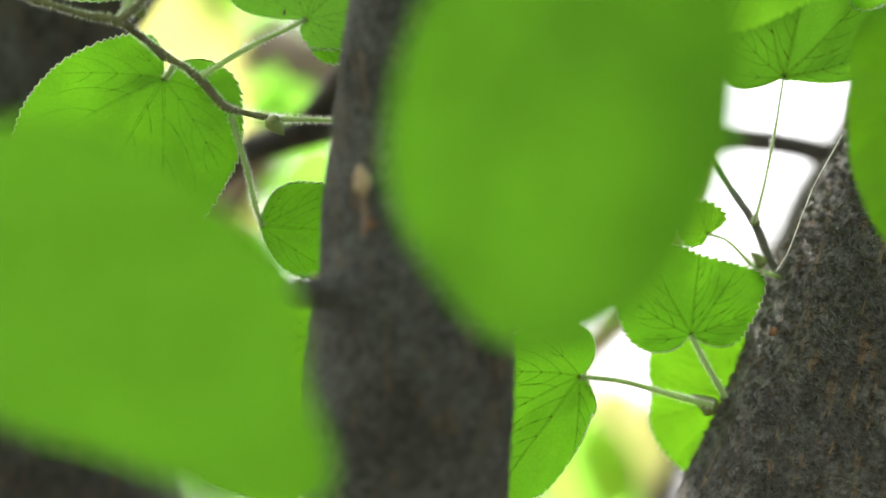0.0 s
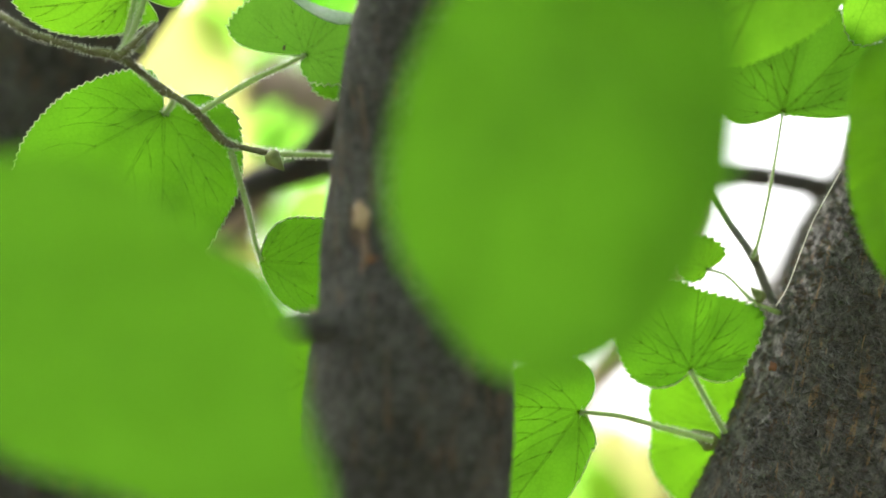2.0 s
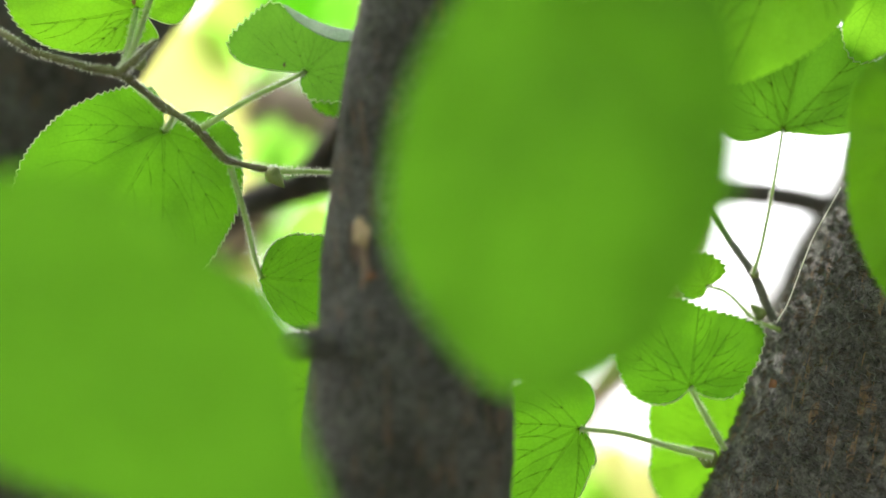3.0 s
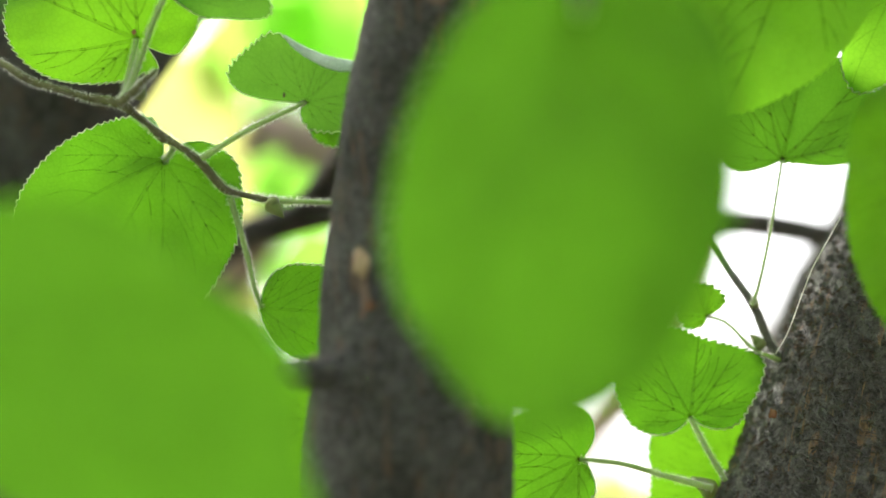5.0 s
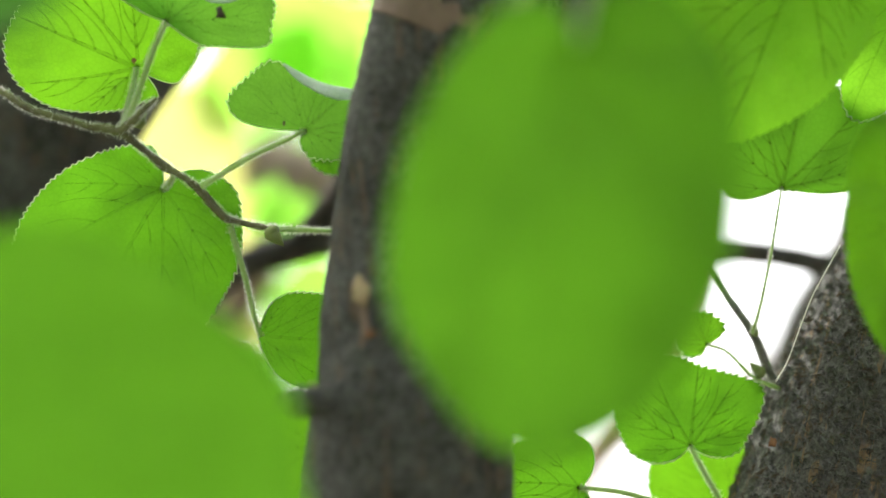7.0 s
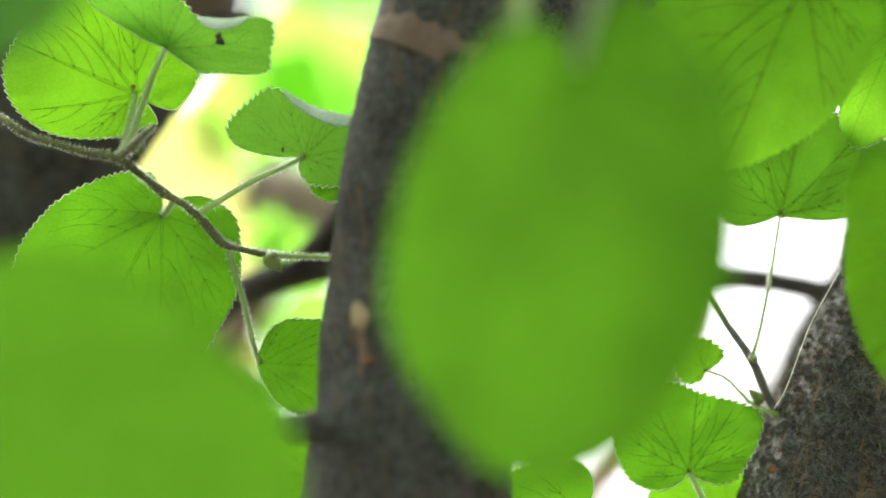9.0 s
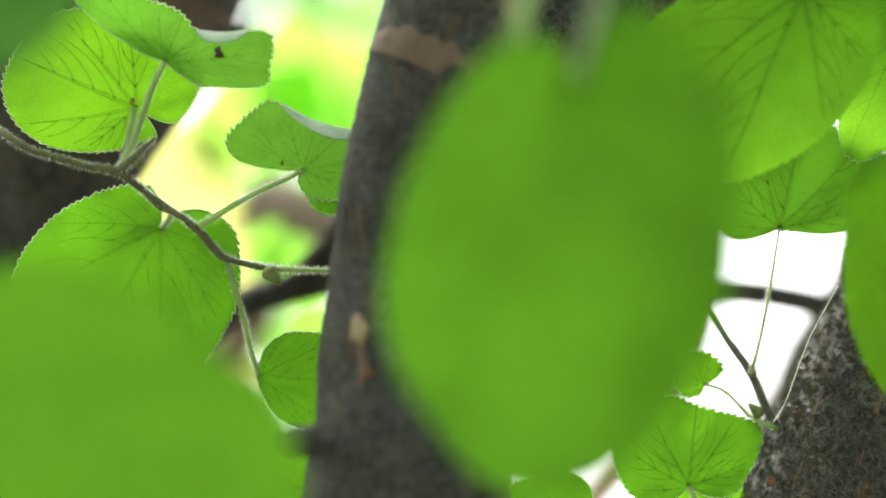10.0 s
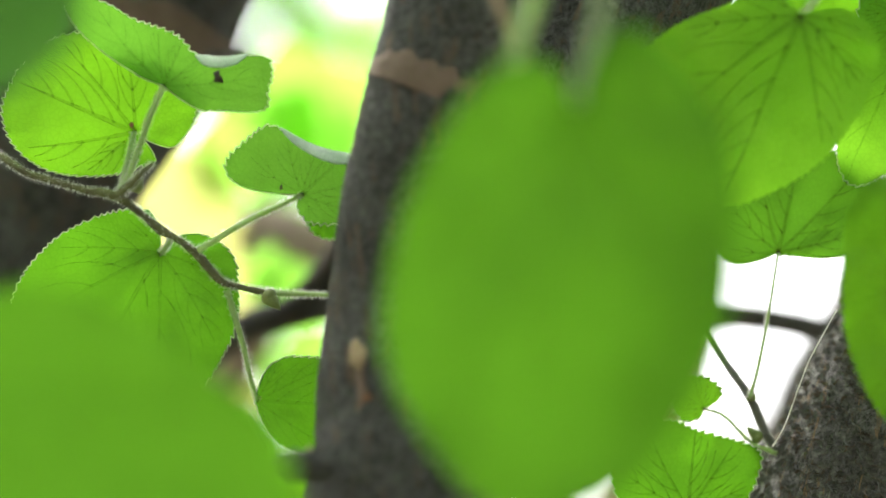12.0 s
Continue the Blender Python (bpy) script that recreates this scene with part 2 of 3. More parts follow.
def leaf(parent, base, tip, wide=1.0, roll=0.0, cup=0.12, droop=0.1, wave=0.08, fold=0.0, seed=1, mat=None, stalk=(), fine=True, label="", thick=0.0008, form=HEART, skew=0.0, slim=1.0, rib=None, rim=True):
    """A leaf from the end of its stalk to its tip (world places); roll turns it round its midrib; stalk: points from the leaf back to the twig."""
    base, tip = Vector(base), Vector(tip)
    long = (tip - base).length
    yy = (tip - base) / long
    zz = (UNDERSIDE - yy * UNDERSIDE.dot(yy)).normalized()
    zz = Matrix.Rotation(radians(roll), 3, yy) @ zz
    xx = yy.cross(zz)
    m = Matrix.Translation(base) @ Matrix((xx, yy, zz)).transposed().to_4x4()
    s = Leaf(wide, cup, droop, wave, fold, seed, skew)
    rings, count = (10, 900) if fine else (6, 72)
    verts, faces = [s.at(0, 0) * long], []
    edge, run, last = [], 0.0, None
    for k in range(count):
        a = -180 + 360 * (k + 0.5) / count
        r = whole = outline(a, form)
        x, y = math.sin(radians(a)), math.cos(radians(a))
        if fine:
            # saw teeth at an even pitch along the margin, none in the bay at the stalk
            spot = Vector((x * r, y * r)) * long
            run += (spot - last).length if last else 0
            last = spot
            tooth = (run / 0.0028 + 0.9 * noise.noise(Vector((run * 110, seed, 5)))) % 1
            r += 0.0018 / long * (tooth ** 1.3 - 0.45) * min(1, max(0, (165 - abs(a)) / 25)) * (0.75 + 0.5 * noise.noise(Vector((run * 400, seed, 0))))
        for j in range(1, rings + 1):
            g = r if j == rings else whole * j / rings
            verts.append(s.at(x * g, y * g) * long)
        edge.append(verts[-1])
    for k in range(count - 1):
        a, b = 1 + k * rings, 1 + (k + 1) * rings
        faces.append((0, b, a))
        for j in range(rings - 1):
            faces.append((a + j, b + j, b + j + 1, a + j + 1))
    ob = part("leaf", mesh_of("leaf", verts, faces, mat or LEAF), parent, label, parent.matrix_world.inverted() @ m)
    if not fine:
        return ob
    # veins: midrib, three to a side from the stalk's end, branches on each
    def vein(vv, vf, points, r0, r1):
        n = len(points)
        line = np.array([(*(s.at(px, py) * long + Vector((0, 0, r0 * 0.3))), r0 + (r1 - r0) * i / (n - 1)) for i, (px, py) in enumerate(points)])
        v, f = tube(line, 5)
        k = len(vv)
        vv.extend(v)
        vf.extend(tuple(i + k for i in q) for q in f)

    rnd = random.Random(seed)
    for a, reach, w in ((0, 0.97, 1.0), (34, 0.9, 0.8), (-34, 0.9, 0.8), (70, 0.86, 0.65), (-70, 0.86, 0.65), (112, 0.8, 0.5), (-112, 0.8, 0.5)):
        a += rnd.uniform(-3, 3)
        curl = -a * 0.12
        spine = []
        for i in range(13):
            f = i / 12 * reach
            b = a + curl * f
            spine.append((f * outline(b, form) * math.sin(radians(b)), f * outline(b, form) * math.cos(radians(b))))
        vv, vf = [], []
        vein(vv, vf, spine, thick * w, 0.0002)
        size = outline(a, form)
        for side in (-1, 1):
            if a and (side > 0) != (a > 0) and abs(a) < 60:
                continue
            for i in ((2, 4, 6, 8, 10) if abs(a) < 8 else (3, 6, 9)):
                if abs(a) > 90 and i != 6:
                    continue
                p, q = spine[i], spine[i + 1]
                d = math.degrees(math.atan2(q[0] - p[0], q[1] - p[1])) + side * rnd.uniform(38, 48)
                reach2 = size * (0.62 - 0.04 * i) * rnd.uniform(0.85, 1.1) * (1.0 if abs(a) < 90 else 0.6)
                if abs(a) < 8:
                    reach2 *= 1.15
                branch = []
                for j in range(7):
                    f = j / 6 * reach2
                    dd = d - side * 22 * j / 6
                    bx, by = p[0] + f * math.sin(radians(dd)), p[1] + f * math.cos(radians(dd))
                    if math.hypot(bx, by) > 0.95 * outline(math.degrees(math.atan2(bx, by)), form):
                        break
                    branch.append((bx, by))
                if len(branch) > 2:
                    vein(vv, vf, branch, thick * 0.42, 0.00015)
        part("vein", mesh_of("vein", vv, vf, rib or VEIN), ob)
    if rim:
        v, f = tube(np.array([(*e, 0.0002) for e in edge]), 4)
        part("margin", mesh_of("margin", v, f, RIM), ob, "saw-toothed margin with a pale line for backlit hairs")
    if stalk:
        back = m.inverted()
        pts = [(*(back @ Vector(q)), slim * (0.00068 + 0.00014 * i)) for i, q in enumerate((tuple(base), *stalk))]
        line = bend(pts, 10)
        v, f = tube(line, 10)
        part("stalk", mesh_of("stalk", v, f, STALK), ob, "slender pale green hairy stalk")
        v, f = hairs(line, int(260 * len(stalk)), 0.0014, seed)
        part("hair", mesh_of("hair", v, f, HAIR, False), ob, "short pale hairs")
    return ob


def bud(parent, place, way, long, mat=None, label="pointed green winter bud"):
    """A pointed bud with overlapping scales."""
    way = Vector(way).normalized()
    verts, faces = [], []
    for turn, f0, f1, fat in ((0, 0.0, 1.0, 1.0), (40, 0.0, 0.75, 1.12), (200, 0.0, 0.62, 1.16)):
        line = []
        for i in range(9):
            f = i / 8
            r = 0.27 * long * fat * math.sin(math.pi * min(1, 0.12 + 0.88 * f) ** 0.8) + 0.02 * long
            o = 0.04 * long
            line.append((o * math.cos(radians(turn)) * (turn > 0), o * math.sin(radians(turn)) * (turn > 0), long * (f0 + (f1 - f0) * f), r))
        v, f = tube(np.array(line), 12)
        k = len(verts)
        verts += v
        faces += [tuple(i + k for i in q) for q in f]
    m = Matrix.Translation(place) @ Vector((0, 0, 1)).rotation_difference(way).to_matrix().to_4x4()
    return part("bud", mesh_of("bud", verts, faces, mat or BUD), parent, label, parent.matrix_world.inverted() @ m)


def twig(parent, points, label="thin brown twig with fine pale hairs", hairy=350, steps=14, mat=None):
    line = bend(points, steps)
    o = Vector(line[0][:3])
    local = line - np.array((*o, 0))
    v, f = tube(local, 12, lambda q, r: r * 0.18 * noise.noise(q * 420))
    ob = part("twig", mesh_of("twig", v, f, mat or TWIG), parent, label, parent.matrix_world.inverted() @ Matrix.Translation(o))
    if hairy:
        v, f = hairs(local, hairy * 2, 0.0015, len(points))
        part("hair", mesh_of("hair", v, f, HAIR, False), ob, "short pale hairs")
    return ob


def foliage(name, parent, clumps, per, size, mat, seed, label=""):
    """Many small folded leaves round clump centres (place, radius), in one mesh."""
    rnd = np.random.RandomState(seed)
    verts, faces = [], []
    out = np.array([(0, 0), (-0.33, 0.06), (-0.5, 0.35), (-0.36, 0.68), (0, 1.0), (0.36, 0.68), (0.5, 0.35), (0.33, 0.06)])
    for c, rad in clumps:
        for _ in range(per):
            d = rnd.normal(size=3)
            d *= rad * rnd.uniform(0.25, 1) ** 0.5 / np.linalg.norm(d)
            o = np.array(c) + d * (1, 1, 0.75)
            y = rnd.normal(size=3) * 0.7 + d / rad + (0, 0, -0.6)
            y /= np.linalg.norm(y)
            z = rnd.normal(size=3) + (0, 0, 0.8)
            x = np.cross(y, z)
            x /= np.linalg.norm(x)
            z = np.cross(x, y)
            s = size * rnd.uniform(0.6, 1.2)
            k = len(verts)
            for u, w in out:
                verts.append(o + s * (u * x + w * y + 0.25 * abs(u) * z - 0.12 * w * w * z))
            faces += [(k, k + 1, k + 2, k + 3, k + 4), (k, k + 4, k + 5, k + 6, k + 7)]
    ob = part(name, mesh_of(name, verts, faces, mat, False), parent, label, parent.matrix_world.inverted())
    return tagged(ob, kind="stuff")


# ---- ground ----
gv, gf = [], []
xs = [-600, -120, -40, -15, -6, -3, -1, 1, 3, 6, 15, 40, 120, 600]
for j, y in enumerate(xs):
    for i, x in enumerate(xs):
        near = abs(x) < 100 and abs(y) < 100
        gv.append((x, y, 0.06 * noise.noise(Vector((x, y, 0)) * 0.4) - 0.03 if near else 0))
gf = [(j * 14 + i, j * 14 + i + 1, (j + 1) * 14 + i + 1, (j + 1) * 14 + i) for j in range(13) for i in range(13)]
tagged(new("ground", mesh_of("ground", gv, gf, SOIL)), "grassy ground with bare brown soil under the trees", "ground", kind="structure")

# ---- the linden with its stems, twigs and leaves ----
tree = thing("linden_tree", pose(0.02, 0.86, 0), "linden with dark grey forked stems and backlit green leaves", "tree")
stem("trunk", [(-0.02, 0.88, -0.05, 0.075), (-0.015, 0.86, 0.8, 0.05), (-0.0124, 0.8546, 1.4193, 0.036), (-0.0119, 0.8338, 1.5307, 0.0335), (-0.0108, 0.8271, 1.5787, 0.034), (-0.0086, 0.8227, 1.6102, 0.030), (-0.0045, 0.8240, 1.6369, 0.024)],
     [20, 30, 70, 90, 70, 50], 200, BARK_DARK, tree, "dark grey furrowed main stem", 0.0009)
stem("limb", [(-0.0111, 0.8316, 1.5829, 0.028), (-0.0148, 0.8271, 1.6145, 0.0255), (-0.0158, 0.8219, 1.6517, 0.0215), (-0.0116, 0.8169, 1.6871, 0.021), (-0.0038, 0.8125, 1.7187, 0.0215), (0.0053, 0.8116, 1.7611, 0.021), (-0.02, 0.9, 2.2, 0.02), (-0.1, 1.0, 3.2, 0.012)],
     [50, 60, 60, 50, 60, 40, 30], 140, BARK_DARK, tree, "dark grey upright limb with brown scars", 0.0007)
stem("limb", [(-0.0027, 0.8548, 1.5969, 0.026), (0.0150, 0.8634, 1.6434, 0.024), (0.0350, 0.8656, 1.7002, 0.024), (0.0570, 0.8715, 1.7658, 0.034), (0.0830, 0.8845, 1.8168, 0.037), (0.2, 1.05, 2.3, 0.02), (0.4, 1.3, 3.2, 0.012)],
     [40, 40, 40, 40, 30, 30], 110, BARK_DARK, tree, "dark grey limb leaning outward", 0.0008)
LEANING = [(0.03, 0.9, -0.05, 0.08), (0.015, 0.91, 0.7, 0.07), (0.055, 0.9, 1.2, 0.064), (0.1195, 0.9606, 1.4549, 0.062), (0.1542, 0.9494, 1.5349, 0.061), (0.1838, 0.9392, 1.6073, 0.06), (0.2174, 0.9302, 1.6717, 0.059), (0.2648, 0.9154, 1.7770, 0.057), (0.5, 1.1, 2.3, 0.045), (0.9, 1.3, 3.2, 0.02)]
LEANING_STEPS = [12, 16, 30, 100, 200, 200, 110, 30, 20]
stem("stem", LEANING, LEANING_STEPS, 420, BARK, tree, "leaning dark grey stem with crusty brown-streaked bark", 0.0010)
stem("limb", [(-0.0184, 0.8554, 1.6649, 0.008), (-0.0476, 1.1309, 1.7161, 0.0075), (-0.0741, 1.1416, 1.7118, 0.0074), (-0.0932, 1.1524, 1.7069, 0.007), (-0.1205, 1.1652, 1.6881, 0.007), (-0.1782, 1.2425, 1.6408, 0.005)],
     20, 30, BARK_DARK, tree, "dark curved side branch", 0.0006)
stem("limb", [(-0.0728, 1.1418, 1.7108, 0.005), (-0.0592, 1.1301, 1.7218, 0.0058), (-0.0472, 1.1185, 1.7325, 0.006), (-0.0264, 1.1052, 1.7557, 0.006), (-0.0060, 1.0894, 1.7958, 0.005)],
     18, 26, BARK_DARK, tree, "dark curved side branch", 0.0005)
stem("limb", [(0.0476, 0.9646, 1.6781, 0.006), (0.1029, 1.0825, 1.7016, 0.0058), (0.1288, 1.0924, 1.7029, 0.0054), (0.1552, 1.1027, 1.7015, 0.0053), (0.1743, 1.1131, 1.6995, 0.0054), (0.2111, 1.1337, 1.6962, 0.0030)],
     18, 24, BARK_DARK, tree, "thin dark level branch", 0.0004)
stem("limb", [(0.1457, 1.2755, 1.6214, 0.0078), (0.1628, 1.2812, 1.6525, 0.0080), (0.1781, 1.2869, 1.6841, 0.0080), (0.1896, 1.2886, 1.7081, 0.0088), (0.2006, 1.2909, 1.7278, 0.0070), (0.2231, 1.3058, 1.7654, 0.0060)],
     18, 24, BARK, tree, "thin grey branch behind the leaning stem", 0.0012)


def crust(parent, points, steps, deep, count, low, high, mat, seed, label):
    """Short curled ridges of bark that stand on a stem between two heights."""
    line = bend(points, steps)
    lean = Vector(line[-1][:3] - line[0][:3]).normalized()
    skin = bark_skin(lean, deep)
    rows = [i for i in range(1, len(line) - 1) if low < line[i][2] < high]
    rnd = random.Random(seed)
    verts, faces = [], []

    def on(i, a):
        c, t = Vector(line[i][:3]), Vector(line[i + 1][:3] - line[i - 1][:3]).normalized()
        x = (Vector((1, 0, 0)) - t * t.x).normalized()
        way = x * math.cos(a) + t.cross(x) * math.sin(a)
        q = c + way * line[i][3]
        return q + way * skin(q, 0), way, t

    step = (Vector(line[rows[1]][:3]) - Vector(line[rows[0]][:3])).length
    for _ in range(count):
        i, a = rnd.choice(rows), rnd.uniform(-math.pi, math.pi)
        d = rnd.gauss(0, 0.9)
        size, high_ = rnd.uniform(0.0006, 0.0013), rnd.uniform(0.0005, 0.0014)
        fi, fa, ring = float(i), a, []
        for k in range(8):
            j = int(min(max(fi, rows[0]), rows[-1]))
            q, way, t = on(j, fa)
            side = (t.cross(way) * math.cos(d) - t * math.sin(d)).normalized()
            thin = (0.3, 0.7, 0.9, 1.0, 0.95, 0.8, 0.6, 0.2)[k]
            wide = 0.00033 * thin
            n = len(verts)
            verts += [q - side * wide - way * 0.0004, q + way * high_ * thin, q + side * wide - way * 0.0004]
            ring.append(n)
            fi += math.cos(d) * size / step * 1.2
            fa += math.sin(d) * size / line[j][3]
            d += rnd.gauss(0, 0.75)
        for n, m in zip(ring, ring[1:]):
            faces += [(n, m, m + 1, n + 1), (n + 1, m + 1, m + 2, n + 2)]
    ob = part("bark_crust", mesh_of("bark_crust", verts, faces, mat, False), parent, label)
    ob.matrix_local = parent.matrix_world.inverted()
    return tagged(ob, kind="stuff")


crust(tree, LEANING, LEANING_STEPS, 0.0010, 5200, 1.52, 1.78, CRUST, 3, "fine curled grey crusts on the bark")
crust(tree, LEANING, LEANING_STEPS, 0.0010, 3000, 1.52, 1.78, CRUST_DARK, 4, "fine curled dark crusts on the bark")

# scars, stubs and dry spurs on the upright limb
stem("bark_band", [(-0.0040, 0.8120, 1.7222, 0.0217), (-0.0022, 0.8114, 1.7262, 0.0219), (-0.0004, 0.8115, 1.7302, 0.0216)], 10, 60, BAND, tree, "reddish-brown band of bare bark round the limb", 0.0004)
twig(tree, [(-0.0256, 0.7952, 1.6335, 0.0012), (-0.0253, 0.7981, 1.6270, 0.0014), (-0.0244, 0.7991, 1.6198, 0.0018), (-0.0263, 0.8043, 1.6114, 0.0022)], "dry brown spur on the limb", 0, 8, BAND)
bud(tree, (-0.0239, 0.7971, 1.6195), (0.6, -0.3, 0.2), 0.0035, RUST, "dry tan bud on a spur")
bud(tree, (-0.0405, 0.7972, 1.5973), (-0.1, -0.4, 1), 0.0075, DRY, "dry tan bud beside a broken stub")
twig(tree, [(-0.0369, 0.7991, 1.5984, 0.00520), (-0.0434, 0.7911, 1.5974, 0.00500), (-0.0473, 0.7842, 1.5968, 0.00440), (-0.0500, 0.7821, 1.5969, 0.00260)], "dark broken stub", 0, 8, BARK_DARK)
twig(tree, [(0.0208, 0.6910, 1.7063, 0.0009), (0.0184, 0.6894, 1.7134, 0.0011), (0.0149, 0.6921, 1.7245, 0.0013), (0.0122, 0.7043, 1.7390, 0.0014)], "thin reddish twig", 0, 8, DRY)
twig(tree, [(0.0182, 0.6065, 1.6710, 0.0018), (0.0208, 0.6089, 1.6835, 0.0024), (0.0250, 0.6113, 1.6962, 0.0026), (0.0309, 0.6272, 1.7170, 0.0028)], "pale yellowish-green young shoot", 0, 8, STALK)

# the hairy twig that crosses to the upright limb, with its leaves
twig(tree, [(-0.1875, 0.8995, 1.7371, 0.0015), (-0.1673, 0.8718, 1.7234, 0.0014), (-0.1546, 0.8581, 1.7155, 0.0013), (-0.1438, 0.8546, 1.7083, 0.0013), (-0.1339, 0.8552, 1.7054, 0.0012), (-0.1240, 0.8558, 1.7025, 0.0012), (-0.1132, 0.8567, 1.7007, 0.0017), (-0.1048, 0.8620, 1.6954, 0.0012), (-0.0980, 0.8637, 1.6901, 0.0017), (-0.0920, 0.8644, 1.6868, 0.0011), (-0.0858, 0.8661, 1.6823, 0.0015), (-0.0763, 0.8685, 1.6724, 0.0014), (-0.0714, 0.8692, 1.6710, 0.0010), (-0.0625, 0.8699, 1.6691, 0.0012), (-0.0581, 0.8700, 1.6685, 0.0007)], hairy=1300)
twig(tree, [(-0.0613, 0.8699, 1.6691, 0.0010), (-0.0565, 0.8700, 1.6685, 0.0010), (-0.0476, 0.8705, 1.6684, 0.0009), (-0.0377, 0.8711, 1.6681, 0.0008), (-0.0208, 0.8731, 1.6683, 0.0008)], "pale green hairy leaf stalk", 500, 10, STALK)
twig(tree, [(-0.1130, 0.8567, 1.7007, 0.0016), (-0.1076, 0.8543, 1.7044, 0.0015), (-0.1036, 0.8525, 1.7080, 0.0011), (-0.0996, 0.8517, 1.7115, 0.0005)], "short green side shoot with a bud", 260)
bud(tree, (-0.0611, 0.8670, 1.6681), (0.66, -0.1, -0.74), 0.0085)
bud(tree, (-0.1099, 0.8777, 1.7072), (0.35, -0.2, 0.9), 0.009)
bud(tree, (-0.0764, 0.8804, 1.6736), (0.5, -0.2, -0.7), 0.005)
leaf(tree, (-0.0987, 0.8710, 1.6831), (-0.1346, 0.8788, 1.6277), form=(1.0, 0.961, 0.905, 0.773, 0.608, 0.466, 0.375, 0.316, 0.275, 0.221, 0.03, 0.026, 0.069, 0.152, 0.234, 0.315, 0.392, 0.435, 0.5, 0.581, 0.674, 0.806, 0.908, 0.961), stalk=((-0.0963, 0.8677, 1.6849), (-0.0936, 0.8639, 1.6885),), seed=3, thick=0.0010, label="backlit green heart-shaped leaf with saw-toothed edge")
leaf(tree, (-0.1080, 0.8630, 1.7255), (-0.1528, 0.8591, 1.7439), form=(1.0, 0.958, 0.891, 0.792, 0.728, 0.672, 0.648, 0.588, 0.541, 0.491, 0.427, 0.351, 0.286, 0.081, 0.254, 0.259, 0.261, 0.288, 0.336, 0.408, 0.532, 0.713, 0.88, 0.987), stalk=((-0.1095, 0.8609, 1.7165), (-0.1114, 0.8591, 1.7057), (-0.1125, 0.8576, 1.7011),), seed=5, thick=0.0011, mat=LEAF_BRIGHT, rib=VEIN_DARK, label="bright green heart-shaped leaf with brown-flecked veins")
leaf(tree, (-0.0959, 0.8441, 1.7372), (-0.0880, 0.8402, 1.7549), form=(0.863, 0.806, 0.79, 0.827, 0.942, 1.839, 1.93, 1.853, 1.843, 1.129, 0.773, 0.083, 0.068, 0.059, 0.054, 0.051, 0.047, 0.04, 0.036, 0.034, 0.033, 0.033, 0.033, 0.036, 0.039, 0.045, 0.055, 0.561, 1.807, 2.33, 1.86, 1.355, 1.161, 1.048, 0.982, 0.928), stalk=((-0.1004, 0.8480, 1.7284), (-0.1048, 0.8524, 1.7178), (-0.1087, 0.8556, 1.7079), (-0.1123, 0.8576, 1.7011),), seed=7, wave=0.035, cup=0.05, mat=LEAF_FLAT, label="green leaf seen edge-on with curled upper margin")
leaf(tree, (-0.0478, 0.8598, 1.7021), (-0.0351, 0.8573, 1.7135), form=(1.119, 1.23, 1.374, 1.364, 1.355, 1.316, 1.236, 1.176, 1.015, 0.844, 0.737, 0.654, 0.604, 0.507, 0.431, 0.336, 0.274, 0.188, 0.114, 0.108, 0.117, 0.158, 0.257, 1.291, 1.655, 1.688, 1.618, 1.582, 1.589, 1.511, 1.19, 1.01, 0.917, 0.883, 0.877, 0.954), stalk=((-0.0550, 0.8606, 1.6986), (-0.0669, 0.8613, 1.6930), (-0.0847, 0.8631, 1.6824),), seed=9, wave=0.035, cup=0.05, mat=LEAF_FLAT, label="green leaf with curled upper margin")
leaf(tree, (-0.0642, 0.8822, 1.6323), (-0.0225, 0.8826, 1.6293), form=(1.0, 0.888, 0.773, 0.598, 0.401, 0.17, 0.071, 0.037, 0.026, 0.022, 0.019, 0.019, 0.019, 0.019, 0.02, 0.023, 0.03, 0.046, 0.123, 0.308, 0.444, 0.562, 0.745, 0.916), stalk=((-0.0664, 0.8782, 1.6388), (-0.0689, 0.8736, 1.6501), (-0.0746, 0.8689, 1.6695),), seed=11, label="green leaf hanging half behind the limb")
leaf(tree, (-0.0448, 0.9104, 1.7042), (-0.0333, 0.9112, 1.6990), 0.7, 0, 0.15, 0.05, 0.08, 0, 12, label="small green leaf behind the limb")
leaf(tree, (-0.0456, 0.9007, 1.5939), (-0.0741, 0.9086, 1.5379), form=(0.996, 1.04, 0.935, 0.689, 0.503, 0.402, 0.346, 0.323, 0.31, 0.282, 0.243, 0.215, 0.206, 0.211, 0.231, 0.229, 0.244, 0.281, 0.359, 0.404, 0.5, 0.634, 0.814, 0.958), seed=13, mat=LEAF_BRIGHT, label="green toothed leaf low beside the main stem")



